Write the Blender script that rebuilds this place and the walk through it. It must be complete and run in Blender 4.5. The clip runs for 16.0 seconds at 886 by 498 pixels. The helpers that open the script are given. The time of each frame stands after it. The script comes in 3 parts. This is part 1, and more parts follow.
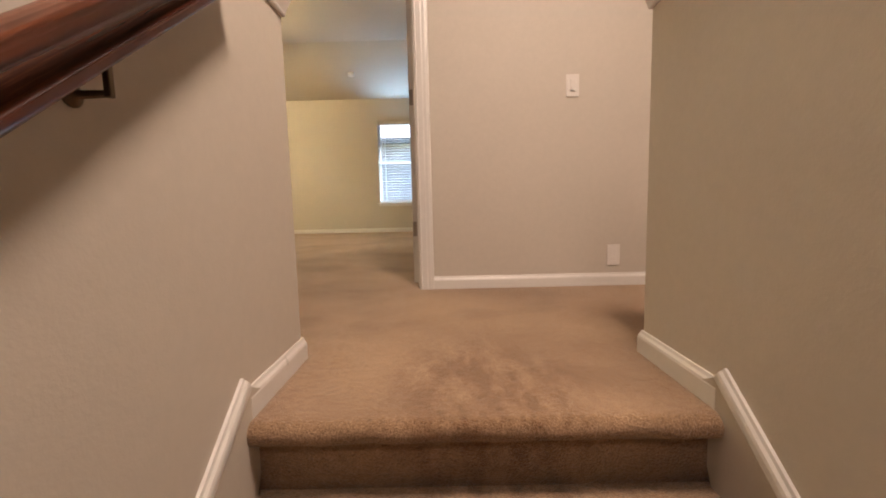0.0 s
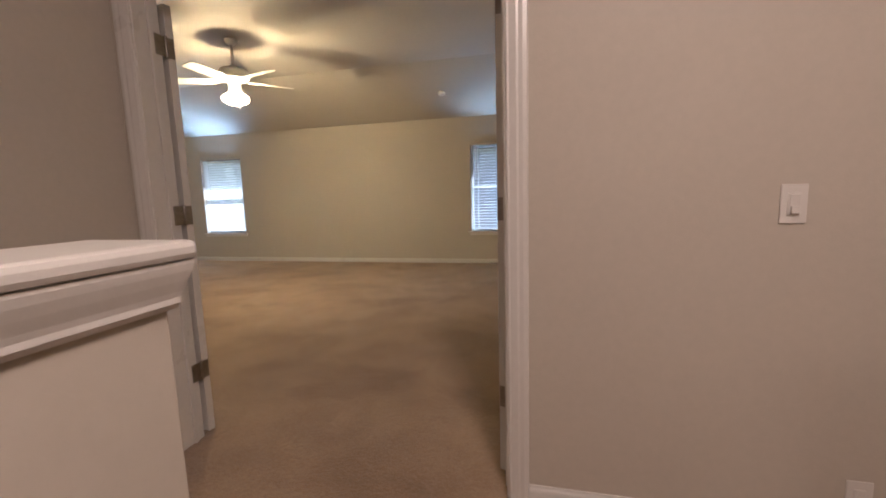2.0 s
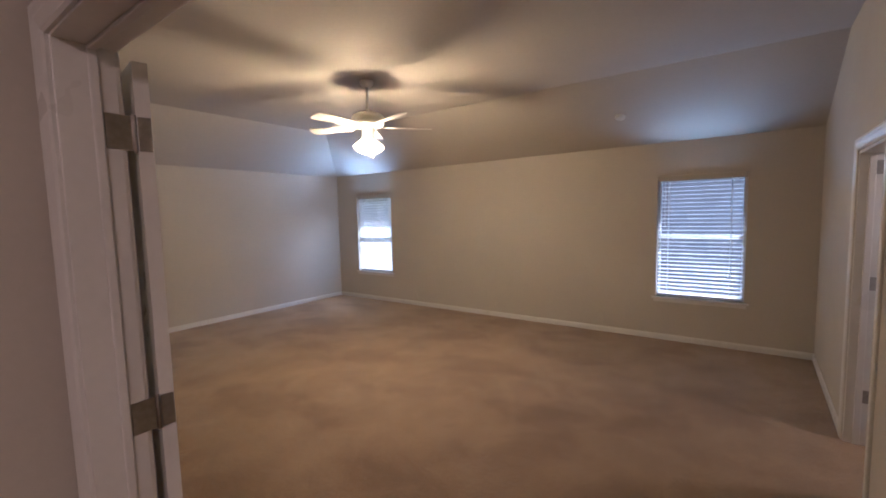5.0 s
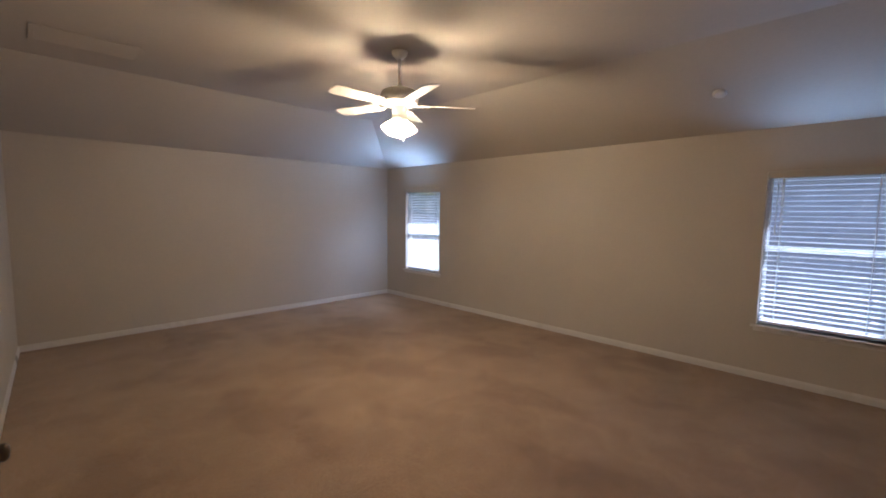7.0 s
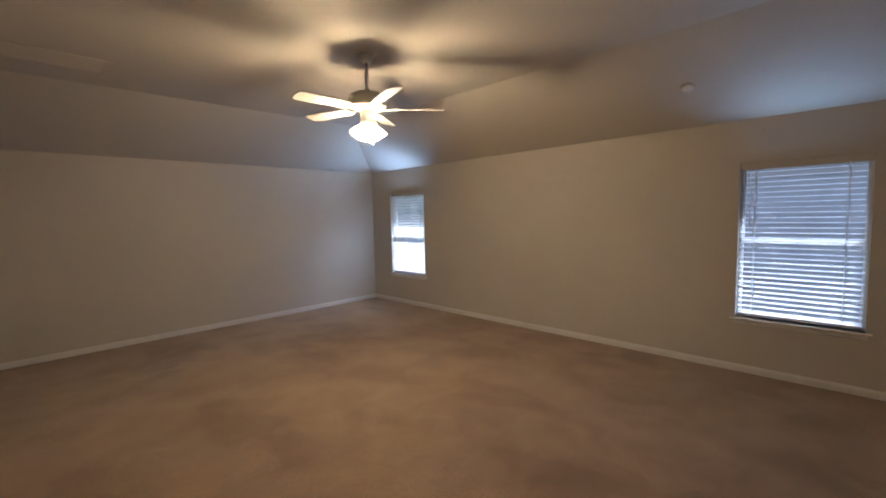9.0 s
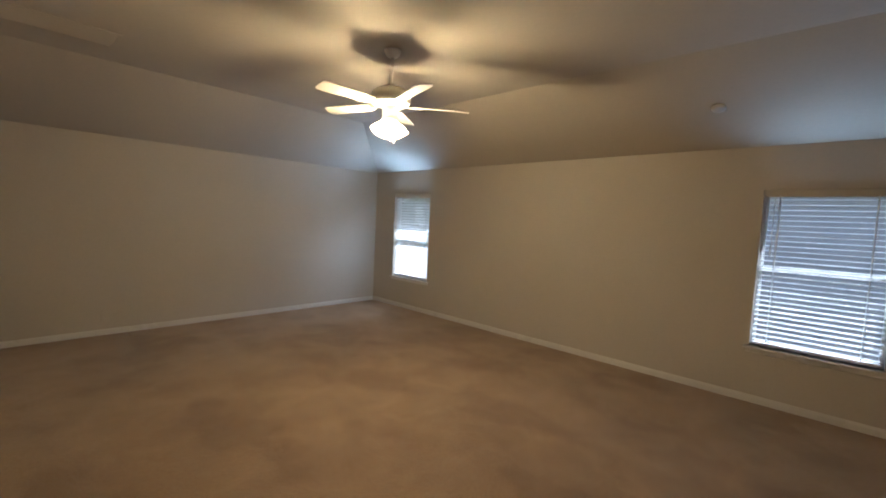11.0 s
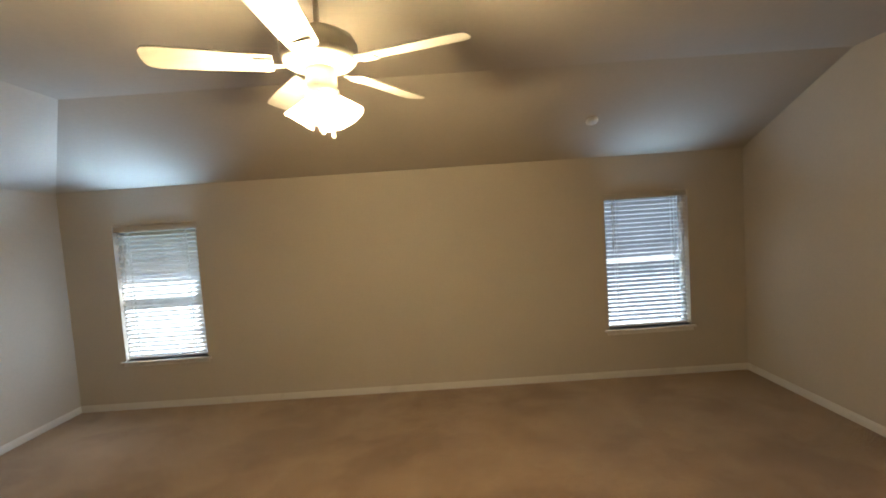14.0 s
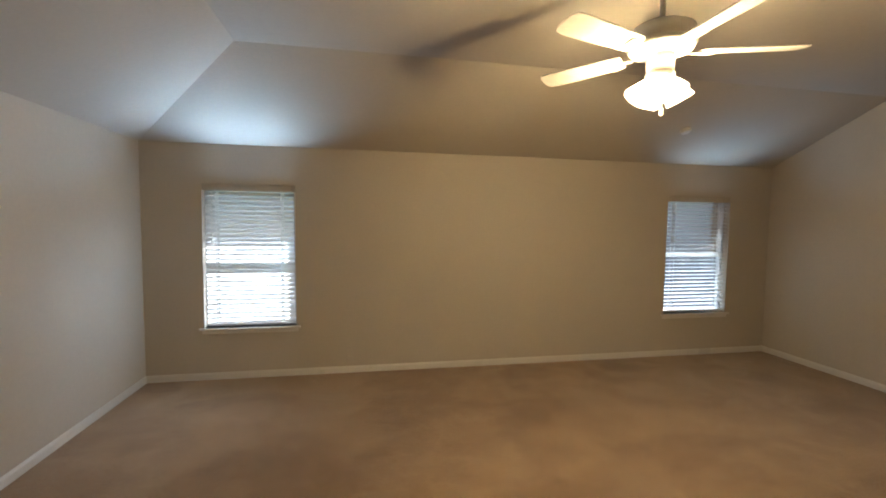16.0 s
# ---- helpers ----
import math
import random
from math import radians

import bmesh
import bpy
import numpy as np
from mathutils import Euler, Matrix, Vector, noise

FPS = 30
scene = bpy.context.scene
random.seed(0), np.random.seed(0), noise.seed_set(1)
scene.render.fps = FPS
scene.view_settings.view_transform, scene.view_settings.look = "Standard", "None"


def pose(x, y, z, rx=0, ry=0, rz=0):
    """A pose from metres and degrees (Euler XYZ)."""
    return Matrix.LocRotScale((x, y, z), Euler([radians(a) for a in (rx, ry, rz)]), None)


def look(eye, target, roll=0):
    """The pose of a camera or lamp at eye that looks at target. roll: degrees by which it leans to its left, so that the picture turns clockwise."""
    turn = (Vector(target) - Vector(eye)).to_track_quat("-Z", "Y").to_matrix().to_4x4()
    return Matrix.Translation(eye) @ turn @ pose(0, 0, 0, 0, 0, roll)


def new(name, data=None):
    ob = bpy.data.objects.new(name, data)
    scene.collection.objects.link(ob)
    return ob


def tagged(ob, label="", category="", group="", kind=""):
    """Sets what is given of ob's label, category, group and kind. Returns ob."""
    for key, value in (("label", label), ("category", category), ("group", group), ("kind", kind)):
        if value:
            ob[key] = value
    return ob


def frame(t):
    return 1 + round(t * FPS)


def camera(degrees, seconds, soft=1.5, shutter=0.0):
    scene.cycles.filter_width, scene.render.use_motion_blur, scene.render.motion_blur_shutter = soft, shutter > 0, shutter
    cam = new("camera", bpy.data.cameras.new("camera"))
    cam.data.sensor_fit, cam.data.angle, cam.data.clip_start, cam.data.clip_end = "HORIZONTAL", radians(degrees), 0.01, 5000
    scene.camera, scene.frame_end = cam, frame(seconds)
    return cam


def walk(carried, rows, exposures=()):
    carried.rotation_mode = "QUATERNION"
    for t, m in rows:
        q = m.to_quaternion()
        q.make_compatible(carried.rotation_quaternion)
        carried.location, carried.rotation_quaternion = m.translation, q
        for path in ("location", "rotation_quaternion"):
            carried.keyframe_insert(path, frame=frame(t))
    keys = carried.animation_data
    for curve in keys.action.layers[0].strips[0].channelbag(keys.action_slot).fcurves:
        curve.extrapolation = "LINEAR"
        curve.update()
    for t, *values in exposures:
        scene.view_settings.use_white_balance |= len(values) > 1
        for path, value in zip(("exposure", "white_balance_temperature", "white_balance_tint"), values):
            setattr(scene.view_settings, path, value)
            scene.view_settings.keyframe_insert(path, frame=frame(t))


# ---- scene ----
cam = camera(93.8, 16.0, soft=1.9)
PATH = [
    (0, (0.299, -0.15, 0.485), (0.283, 1.839, 0.272), -1.4),
    (0.5, (0.281, 0.096, 0.641), (0.242, 2.088, 0.466), -0.7),
    (1, (0.251, 0.315, 0.836), (0.05, 2.3, 0.692), 2.2),
    (1.2, (0.231, 0.412, 0.919), (-0.035, 2.388, 0.757), 1.1),
    (1.5, (0.236, 0.546, 0.998), (-0.106, 2.5, 0.745), -0.8),
    (2, (0.278, 0.735, 1.178), (-0.196, 2.661, 0.918), -1.7),
    (2.5, (0.237, 0.91, 1.317), (-0.364, 2.809, 1.135), -0.3),
    (3, (0.207, 1.055, 1.475), (-0.441, 2.942, 1.336), -0.4),
    (3.5, (0.19, 1.247, 1.603), (-0.608, 3.074, 1.439), -0.0),
    (4, (0.094, 1.418, 1.653), (-0.836, 3.184, 1.521), -0.5),
    (4.5, (-0.018, 1.676, 1.632), (-1.013, 3.4, 1.44), -2.7),
    (5, (-0.082, 1.933, 1.648), (-1.243, 3.552, 1.477), -1.4),
    (5.2, (-0.117, 2.044, 1.627), (-1.326, 3.625, 1.433), -1.2),
    (7.5, (-0.296, 2.744, 1.616), (-1.725, 4.134, 1.445), 0.1),
    (8, (-0.195, 2.81, 1.634), (-1.617, 4.204, 1.459), -1.5),
    (8.2, (-0.18, 2.804, 1.614), (-1.569, 4.232, 1.442), -1.2),
    (10.3, (-0.118, 2.804, 1.629), (-1.545, 4.194, 1.452), -1.2),
    (10.5, (-0.175, 2.759, 1.628), (-1.605, 4.143, 1.425), -0.5),
    (11, (-0.397, 2.769, 1.614), (-1.766, 4.22, 1.473), 2.7),
    (11.5, (-0.681, 2.825, 1.654), (-1.886, 4.422, 1.623), 1.4),
    (12, (-1.035, 2.971, 1.697), (-2.048, 4.695, 1.693), -1.2),
    (12.5, (-1.433, 3.054, 1.732), (-2.168, 4.913, 1.787), -2.8),
    (13, (-1.839, 3.113, 1.763), (-2.267, 5.066, 1.793), -3.1),
    (13.5, (-2.256, 3.155, 1.837), (-2.476, 5.143, 1.828), -3.2),
    (14, (-2.69, 3.157, 1.818), (-2.695, 5.154, 1.704), -3.8),
    (14.5, (-3.19, 3.169, 1.745), (-3.004, 5.156, 1.606), -1.6),
    (15, (-3.696, 3.118, 1.749), (-3.52, 5.106, 1.615), -1.1),
    (15.5, (-4.184, 3.098, 1.701), (-3.914, 5.072, 1.534), 0.7),
    (16, (-4.644, 3.067, 1.663), (-4.279, 5.029, 1.539), 0.7),
]
EXPOSURES = [(0.0, 3.66, 5000, 2), (1.0, 3.26, 4850, 3), (2.0, 2.94, 4720, 7), (5.0, 2.64, 4600, 17), (8.0, 2.36, 4650, 15), (10.5, 2.34, 4850, 7), (12.0, 2.36, 4980, 3), (13.0, 2.44, 5150, 2), (16.0, 2.54, 5220, 4)]
SKY, SUN = 0.13, 4.2
FAN, HALL, BATH = 335.0, 13.2, 14.0
GLOW_L, GLOW_R, SIDE_L = 1.75, 0.6, 1.3
TILT_L, TILT_R = 38, 3
walk(cam, [(t, look(eye, target, roll)) for t, eye, target, roll in PATH], EXPOSURES)

# ---- world, sun and lamps ----
world = bpy.data.worlds.new("sky")
scene.world = world
world.use_nodes = True
wn = world.node_tree
wn.nodes.clear()
sky = wn.nodes.new("ShaderNodeTexSky")
sky.sky_type = "NISHITA"
sky.sun_disc = False
sky.air_density, sky.dust_density, sky.ozone_density = 0.8, 5.0, 0.5
sky.sun_elevation = radians(60)
sky.sun_rotation = radians(31)
bg = wn.nodes.new("ShaderNodeBackground")
bg.inputs["Strength"].default_value = SKY
wo = wn.nodes.new("ShaderNodeOutputWorld")
wn.links.new(sky.outputs["Color"], bg.inputs["Color"])
wn.links.new(bg.outputs["Background"], wo.inputs["Surface"])

sun_data = bpy.data.lights.new("sun", "SUN")
sun_data.energy, sun_data.angle, sun_data.color = SUN, radians(0.5), (1.0, 0.95, 0.87)
sun = new("sun", sun_data)
sun.matrix_world = look((10, 14, 20), (10 - 0.515 * 0.5, 14 - 0.857 * 0.5, 20 - 0.866))


# strip lamps added at both window openings for daylight off sunlit slats and jambs
def opening_light(at, aim, wide, high, watts, spread=126):
    a = bpy.data.lights.new("window_daylight", "AREA")
    a.shape, a.size, a.size_y, a.energy, a.color = "RECTANGLE", wide, high, watts, (0.70, 0.87, 1.0)
    a.spread = radians(spread)
    new("window_daylight", a).matrix_world = look(at, tuple(p + q for p, q in zip(at, aim)))


for wx, watts in ((-5.835, GLOW_L), (-0.47, GLOW_R)):
    opening_light((wx, 7.648, 1.966), (0.0, -0.72, 0.66), 0.86, 0.018, watts)
opening_light((-5.396, 7.676, 1.29), (-0.80, -0.60, 0.18), 0.014, 1.40, SIDE_L, 150)

# ---- materials ----
def material(name):
    m = bpy.data.materials.new(name)
    m.use_nodes = True
    return m, m.node_tree, m.node_tree.nodes["Principled BSDF"]


def coords(nt):
    return nt.nodes.new("ShaderNodeNewGeometry").outputs["Position"]


def noise_node(nt, vec, scale, detail=4.0, rough=0.55, stretch=None):
    if stretch:
        mp = nt.nodes.new("ShaderNodeMapping")
        mp.inputs["Scale"].default_value = stretch
        nt.links.new(vec, mp.inputs["Vector"])
        vec = mp.outputs["Vector"]
    n = nt.nodes.new("ShaderNodeTexNoise")
    n.inputs["Scale"].default_value, n.inputs["Detail"].default_value, n.inputs["Roughness"].default_value = scale, detail, rough
    nt.links.new(vec, n.inputs["Vector"])
    return n.outputs["Fac"]


def ramp(nt, fac, stops):
    r = nt.nodes.new("ShaderNodeValToRGB")
    e = r.color_ramp.elements
    e[0].position, e[0].color = stops[0][0], (*stops[0][1], 1)
    e[1].position, e[1].color = stops[-1][0], (*stops[-1][1], 1)
    for p, c in stops[1:-1]:
        k = e.new(p)
        k.color = (*c, 1)
    nt.links.new(fac, r.inputs["Fac"])
    return r.outputs["Color"]


def mix(nt, kind, a, b, fac=1.0):
    m = nt.nodes.new("ShaderNodeMix")
    m.data_type, m.blend_type = "RGBA", kind
    if isinstance(fac, float):
        m.inputs["Factor"].default_value = fac
    else:
        nt.links.new(fac, m.inputs["Factor"])
    for sock, v in ((m.inputs["A"], a), (m.inputs["B"], b)):
        if isinstance(v, tuple):
            sock.default_value = (*v, 1)
        else:
            nt.links.new(v, sock)
    return m.outputs["Result"]


def bump(nt, bsdf, height, strength, distance):
    b = nt.nodes.new("ShaderNodeBump")
    b.inputs["Strength"].default_value, b.inputs["Distance"].default_value = strength, distance
    nt.links.new(height, b.inputs["Height"])
    nt.links.new(b.outputs["Normal"], bsdf.inputs["Normal"])


def add(nt, a, b, wa=1.0, wb=1.0):
    def times(v, w):
        n = nt.nodes.new("ShaderNodeMath")
        n.operation = "MULTIPLY"
        nt.links.new(v, n.inputs[0])
        n.inputs[1].default_value = w
        return n.outputs[0]
    n = nt.nodes.new("ShaderNodeMath")
    nt.links.new(times(a, wa), n.inputs[0])
    nt.links.new(times(b, wb), n.inputs[1])
    return n.outputs[0]


def painted(name, colour, rough, orange_peel, scuffs=0.05, spec=0.5):
    """Rolled wall or trim paint with orange peel, faint roller bands and scuffs."""
    m, nt, b = material(name)
    v = coords(nt)
    c = tuple(colour)
    dark = tuple(x * (1 - scuffs) for x in c)
    big = noise_node(nt, v, 0.9, 5, 0.6)
    fine = noise_node(nt, v, 38, 2)
    col = ramp(nt, big, [(0.3, dark), (0.62, c)])
    col = mix(nt, "MULTIPLY", col, ramp(nt, fine, [(0.3, (0.965, 0.965, 0.965)), (0.7, (1, 1, 1))]))
    nt.links.new(col, b.inputs["Base Color"])
    r = ramp(nt, noise_node(nt, v, 2.3, 4), [(0.3, (rough - 0.06,) * 3), (0.7, (rough + 0.06,) * 3)])
    nt.links.new(r, b.inputs["Roughness"])
    b.inputs["Specular IOR Level"].default_value = spec
    bump(nt, b, add(nt, noise_node(nt, v, 130, 2), noise_node(nt, v, 22, 3), 1.0, 0.8), orange_peel * 0.6, 0.0015)
    return m


WALL = painted("greige_wall_paint", (0.47, 0.425, 0.36), 0.62, 0.45, 0.05, 0.35)
CEIL = painted("ceiling_paint", (0.46, 0.42, 0.365), 0.8, 0.7, 0.04, 0.2)
TRIM = painted("white_trim_paint", (0.62, 0.595, 0.56), 0.32, 0.12, 0.05)
PLASTIC = painted("white_plastic", (0.62, 0.59, 0.55), 0.35, 0.02, 0.03)
VINYL = painted("white_vinyl", (0.66, 0.66, 0.66), 0.3, 0.02, 0.02)


def carpet_material():
    m, nt, b = material("tan_carpet")
    v = coords(nt)
    tuft = noise_node(nt, v, 260, 2, 0.6)
    clump = noise_node(nt, v, 48, 4, 0.65)
    wisps = noise_node(nt, v, 3.4, 5, 0.62, (1.0, 0.75, 1.0))
    tracks = noise_node(nt, v, 1.2, 4, 0.5, (0.9, 1.2, 1.0))
    base = ramp(nt, tuft, [(0.28, (0.20, 0.124, 0.067)), (0.55, (0.40, 0.268, 0.154)), (0.8, (0.53, 0.384, 0.238))])
    base = mix(nt, "MULTIPLY", base, ramp(nt, clump, [(0.3, (0.76, 0.74, 0.72)), (0.62, (1, 1, 1))]))
    base = mix(nt, "MULTIPLY", base, ramp(nt, wisps, [(0.36, (0.88, 0.86, 0.84)), (0.5, (0.95, 0.945, 0.94)), (0.64, (1, 1, 1))]))
    base = mix(nt, "MULTIPLY", base, ramp(nt, tracks, [(0.40, (0.77, 0.74, 0.71)), (0.47, (0.93, 0.92, 0.91)), (0.56, (1, 1, 1))]))
    warp = nt.nodes.new("ShaderNodeTexNoise")
    warp.inputs["Scale"].default_value, warp.inputs["Detail"].default_value = 2.0, 3.0
    nt.links.new(v, warp.inputs["Vector"])
    shift = nt.nodes.new("ShaderNodeVectorMath")
    shift.operation = "MULTIPLY_ADD"
    shift.inputs[1].default_value = (1.1, 1.1, 0.0)
    nt.links.new(warp.outputs["Color"], shift.inputs[0])
    nt.links.new(v, shift.inputs[2])
    cells = nt.nodes.new("ShaderNodeTexVoronoi")
    cells.feature = "DISTANCE_TO_EDGE"
    cells.inputs["Scale"].default_value = 1.55
    nt.links.new(shift.outputs["Vector"], cells.inputs["Vector"])
    base = mix(nt, "MULTIPLY", base, ramp(nt, cells.outputs["Distance"], [(0.0, (0.985, 0.985, 0.985)), (0.12, (0.91, 0.90, 0.89)), (0.30, (0.85, 0.835, 0.82))]))
    # trodden patch at the head of the stairs
    spot = nt.nodes.new("ShaderNodeMapping")
    spot.inputs["Location"].default_value = (-0.40 / 0.34, -0.92 / 0.42, 0)
    spot.inputs["Scale"].default_value = (1 / 0.34, 1 / 0.42, 1.5)
    nt.links.new(v, spot.inputs["Vector"])
    fall = nt.nodes.new("ShaderNodeTexGradient")
    fall.gradient_type = "SPHERICAL"
    nt.links.new(spot.outputs["Vector"], fall.inputs["Vector"])
    scuff = noise_node(nt, v, 9, 5, 0.65, (1.6, 0.6, 1.0))
    patch = nt.nodes.new("ShaderNodeMath")
    patch.operation = "MULTIPLY"
    patch.use_clamp = True
    nt.links.new(ramp(nt, fall.outputs["Color"], [(0.0, (0, 0, 0)), (0.5, (1, 1, 1))]), patch.inputs[0])
    nt.links.new(ramp(nt, scuff, [(0.40, (0, 0, 0)), (0.58, (1, 1, 1))]), patch.inputs[1])
    base = mix(nt, "MULTIPLY", base, (0.62, 0.55, 0.50), patch.outputs["Value"])
    nt.links.new(base, b.inputs["Base Color"])
    b.inputs["Roughness"].default_value = 0.95
    b.inputs["Specular IOR Level"].default_value = 0.1
    b.inputs["Sheen Weight"].default_value = 0.25
    b.inputs["Sheen Roughness"].default_value = 0.5
    bump(nt, b, add(nt, tuft, clump, 0.7, 1.0), 0.9, 0.008)
    return m


CARPET = carpet_material()


def wood_material():
    m, nt, b = material("varnished_cherry_wood")
    v = coords(nt)
    turn = nt.nodes.new("ShaderNodeMapping")
    turn.inputs["Rotation"].default_value = (-math.atan2(0.19, 0.25), 0, 0)
    nt.links.new(v, turn.inputs["Vector"])
    v = turn.outputs["Vector"]
    grain = noise_node(nt, v, 22, 6, 0.6, (5.0, 0.22, 5.0))
    broad = noise_node(nt, v, 6, 3, 0.5, (3.0, 0.4, 3.0))
    col = ramp(nt, grain, [(0.3, (0.016, 0.005, 0.003)), (0.55, (0.046, 0.012, 0.005)), (0.75, (0.12, 0.034, 0.010))])
    col = mix(nt, "MULTIPLY", col, ramp(nt, broad, [(0.3, (0.7, 0.65, 0.6)), (0.7, (1, 1, 1))]))
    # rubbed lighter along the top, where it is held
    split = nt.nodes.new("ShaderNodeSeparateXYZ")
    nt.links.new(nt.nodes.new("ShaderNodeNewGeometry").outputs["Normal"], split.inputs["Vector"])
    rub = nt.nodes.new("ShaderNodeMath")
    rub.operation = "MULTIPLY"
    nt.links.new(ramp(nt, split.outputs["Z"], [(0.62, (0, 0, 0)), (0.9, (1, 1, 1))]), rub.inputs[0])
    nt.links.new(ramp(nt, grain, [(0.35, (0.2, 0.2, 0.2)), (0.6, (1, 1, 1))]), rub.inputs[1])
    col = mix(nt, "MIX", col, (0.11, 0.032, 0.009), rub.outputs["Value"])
    nt.links.new(col, b.inputs["Base Color"])
    b.inputs["Roughness"].default_value = 0.24
    b.inputs["Specular IOR Level"].default_value = 0.2
    b.inputs["Coat Weight"].default_value = 0.05
    b.inputs["Coat Roughness"].default_value = 0.12
    bump(nt, b, grain, 0.12, 0.001)
    return m


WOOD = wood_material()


def metal_material(name, colour, rough):
    m, nt, b = material(name)
    v = coords(nt)
    nt.links.new(ramp(nt, noise_node(nt, v, 60, 3), [(0.3, tuple(x * 0.8 for x in colour)), (0.7, colour)]), b.inputs["Base Color"])
    b.inputs["Metallic"].default_value = 1.0
    nt.links.new(ramp(nt, noise_node(nt, v, 25, 3), [(0.3, (rough - 0.08,) * 3), (0.7, (rough + 0.08,) * 3)]), b.inputs["Roughness"])
    return m


NICKEL = metal_material("satin_nickel", (0.33, 0.30, 0.275), 0.36)
BRASS = metal_material("aged_dark_bronze", (0.12, 0.09, 0.06), 0.4)
FANBODY = painted("white_fan_enamel", (0.74, 0.71, 0.66), 0.3, 0.03, 0.03)
VALANCE = painted("cream_valance", (0.47, 0.43, 0.37), 0.4, 0.03, 0.03)
SLAT = painted("white_blind_slat", (0.74, 0.745, 0.75), 0.26, 0.03, 0.02, 0.9)


def blade_material():
    m, nt, b = material("pale_fan_blade")
    v = coords(nt)
    nt.links.new(ramp(nt, noise_node(nt, v, 14, 5, 0.6, (0.4, 6, 1)), [(0.3, (0.58, 0.55, 0.50)), (0.7, (0.67, 0.64, 0.59))]), b.inputs["Base Color"])
    b.inputs["Roughness"].default_value = 0.4
    return m


BLADE = blade_material()


def glowing(name, colour, strength, body=0.8):
    m, nt, b = material(name)
    b.inputs["Base Color"].default_value = (body, body, body, 1)
    b.inputs["Roughness"].default_value = 0.4
    b.inputs["Emission Color"].default_value = (*colour, 1)
    b.inputs["Emission Strength"].default_value = strength
    return m


BULB = glowing("lit_bulb", (1.0, 0.715, 0.345), FAN)


def frosted():
    m, nt, b = material("lit_frosted_glass")
    b.inputs["Base Color"].default_value = (0.9, 0.88, 0.84, 1)
    b.inputs["Roughness"].default_value = 0.5
    b.inputs["Emission Color"].default_value = (1.0, 0.69, 0.34, 1)
    b.inputs["Emission Strength"].default_value = FAN * 0.03
    tr = nt.nodes.new("ShaderNodeBsdfTransparent")
    tr.inputs["Color"].default_value = (1.0, 0.95, 0.88, 1)
    mx = nt.nodes.new("ShaderNodeMixShader")
    mx.inputs["Fac"].default_value = 0.85
    out = nt.nodes["Material Output"]
    nt.links.new(b.outputs["BSDF"], mx.inputs[1])
    nt.links.new(tr.outputs["BSDF"], mx.inputs[2])
    nt.links.new(mx.outputs["Shader"], out.inputs["Surface"])
    return m


SHADE = frosted()
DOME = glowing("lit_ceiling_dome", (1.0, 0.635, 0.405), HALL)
DOME_FILL = glowing("fill_dome", (1.0, 0.635, 0.405), HALL * 0.8)
BATHDOME = glowing("lit_bath_dome", (1.0, 0.72, 0.50), BATH)


def glass_material():
    """Thin clear window glass: lets light straight through and mirrors a little."""
    m, nt, b = material("window_glass")
    nt.nodes.remove(b)
    tr = nt.nodes.new("ShaderNodeBsdfTransparent")
    tr.inputs["Color"].default_value = (0.94, 0.97, 0.96, 1)
    gl = nt.nodes.new("ShaderNodeBsdfGlossy")
    gl.inputs["Roughness"].default_value = 0.02
    fr = nt.nodes.new("ShaderNodeFresnel")
    fr.inputs["IOR"].default_value = 1.45
    mx = nt.nodes.new("ShaderNodeMixShader")
    nt.links.new(fr.outputs["Fac"], mx.inputs["Fac"])
    nt.links.new(tr.outputs["BSDF"], mx.inputs[1])
    nt.links.new(gl.outputs["BSDF"], mx.inputs[2])
    nt.links.new(mx.outputs["Shader"], nt.nodes["Material Output"].inputs["Surface"])
    return m


GLASS = glass_material()


def dark_material():
    m, nt, b = material("painted_recess_shade")
    b.inputs["Base Color"].default_value = (0.02, 0.018, 0.016, 1)
    b.inputs["Roughness"].default_value = 0.8
    return m


DARK = dark_material()


def grass_material():
    m, nt, b = material("lawn")
    v = coords(nt)
    nt.links.new(ramp(nt, noise_node(nt, v, 0.4, 6), [(0.3, (0.05, 0.075, 0.025)), (0.7, (0.11, 0.13, 0.05))]), b.inputs["Base Color"])
    b.inputs["Roughness"].default_value = 0.9
    return m


LAWN = grass_material()


# ---- mesh helpers ----
def part(name, bm, mat, parent=None, label="", smooth=False):
    me = bpy.data.meshes.new(name)
    bmesh.ops.recalc_face_normals(bm, faces=bm.faces)
    bm.to_mesh(me)
    bm.free()
    me.materials.append(mat)
    if smooth:
        for p in me.polygons:
            p.use_smooth = True
    ob = new(name, me)
    if parent is not None:
        ob.parent = parent
    if label:
        ob["label"] = label
    return ob


def add_box(bm, x0, x1, y0, y1, z0, z1, bev=0.0, seg=2):
    r = bmesh.ops.create_cube(bm, size=1.0, matrix=Matrix.Translation(((x0 + x1) / 2, (y0 + y1) / 2, (z0 + z1) / 2)) @ Matrix.Diagonal((x1 - x0, y1 - y0, z1 - z0, 1)))
    if bev:
        edges = list({e for v in r["verts"] for e in v.link_edges})
        bmesh.ops.bevel(bm, geom=edges, offset=bev, segments=seg, affect="EDGES", profile=0.5)


def sheet(x0, x1, y, z0, z1):
    bm = bmesh.new()
    bm.faces.new([bm.verts.new(c) for c in ((x0, y, z0), (x1, y, z0), (x1, y, z1), (x0, y, z1))])
    return bm


def boxes(*rows, bev=0.0):
    bm = bmesh.new()
    for r in rows:
        add_box(bm, *r, bev=bev)
    return bm


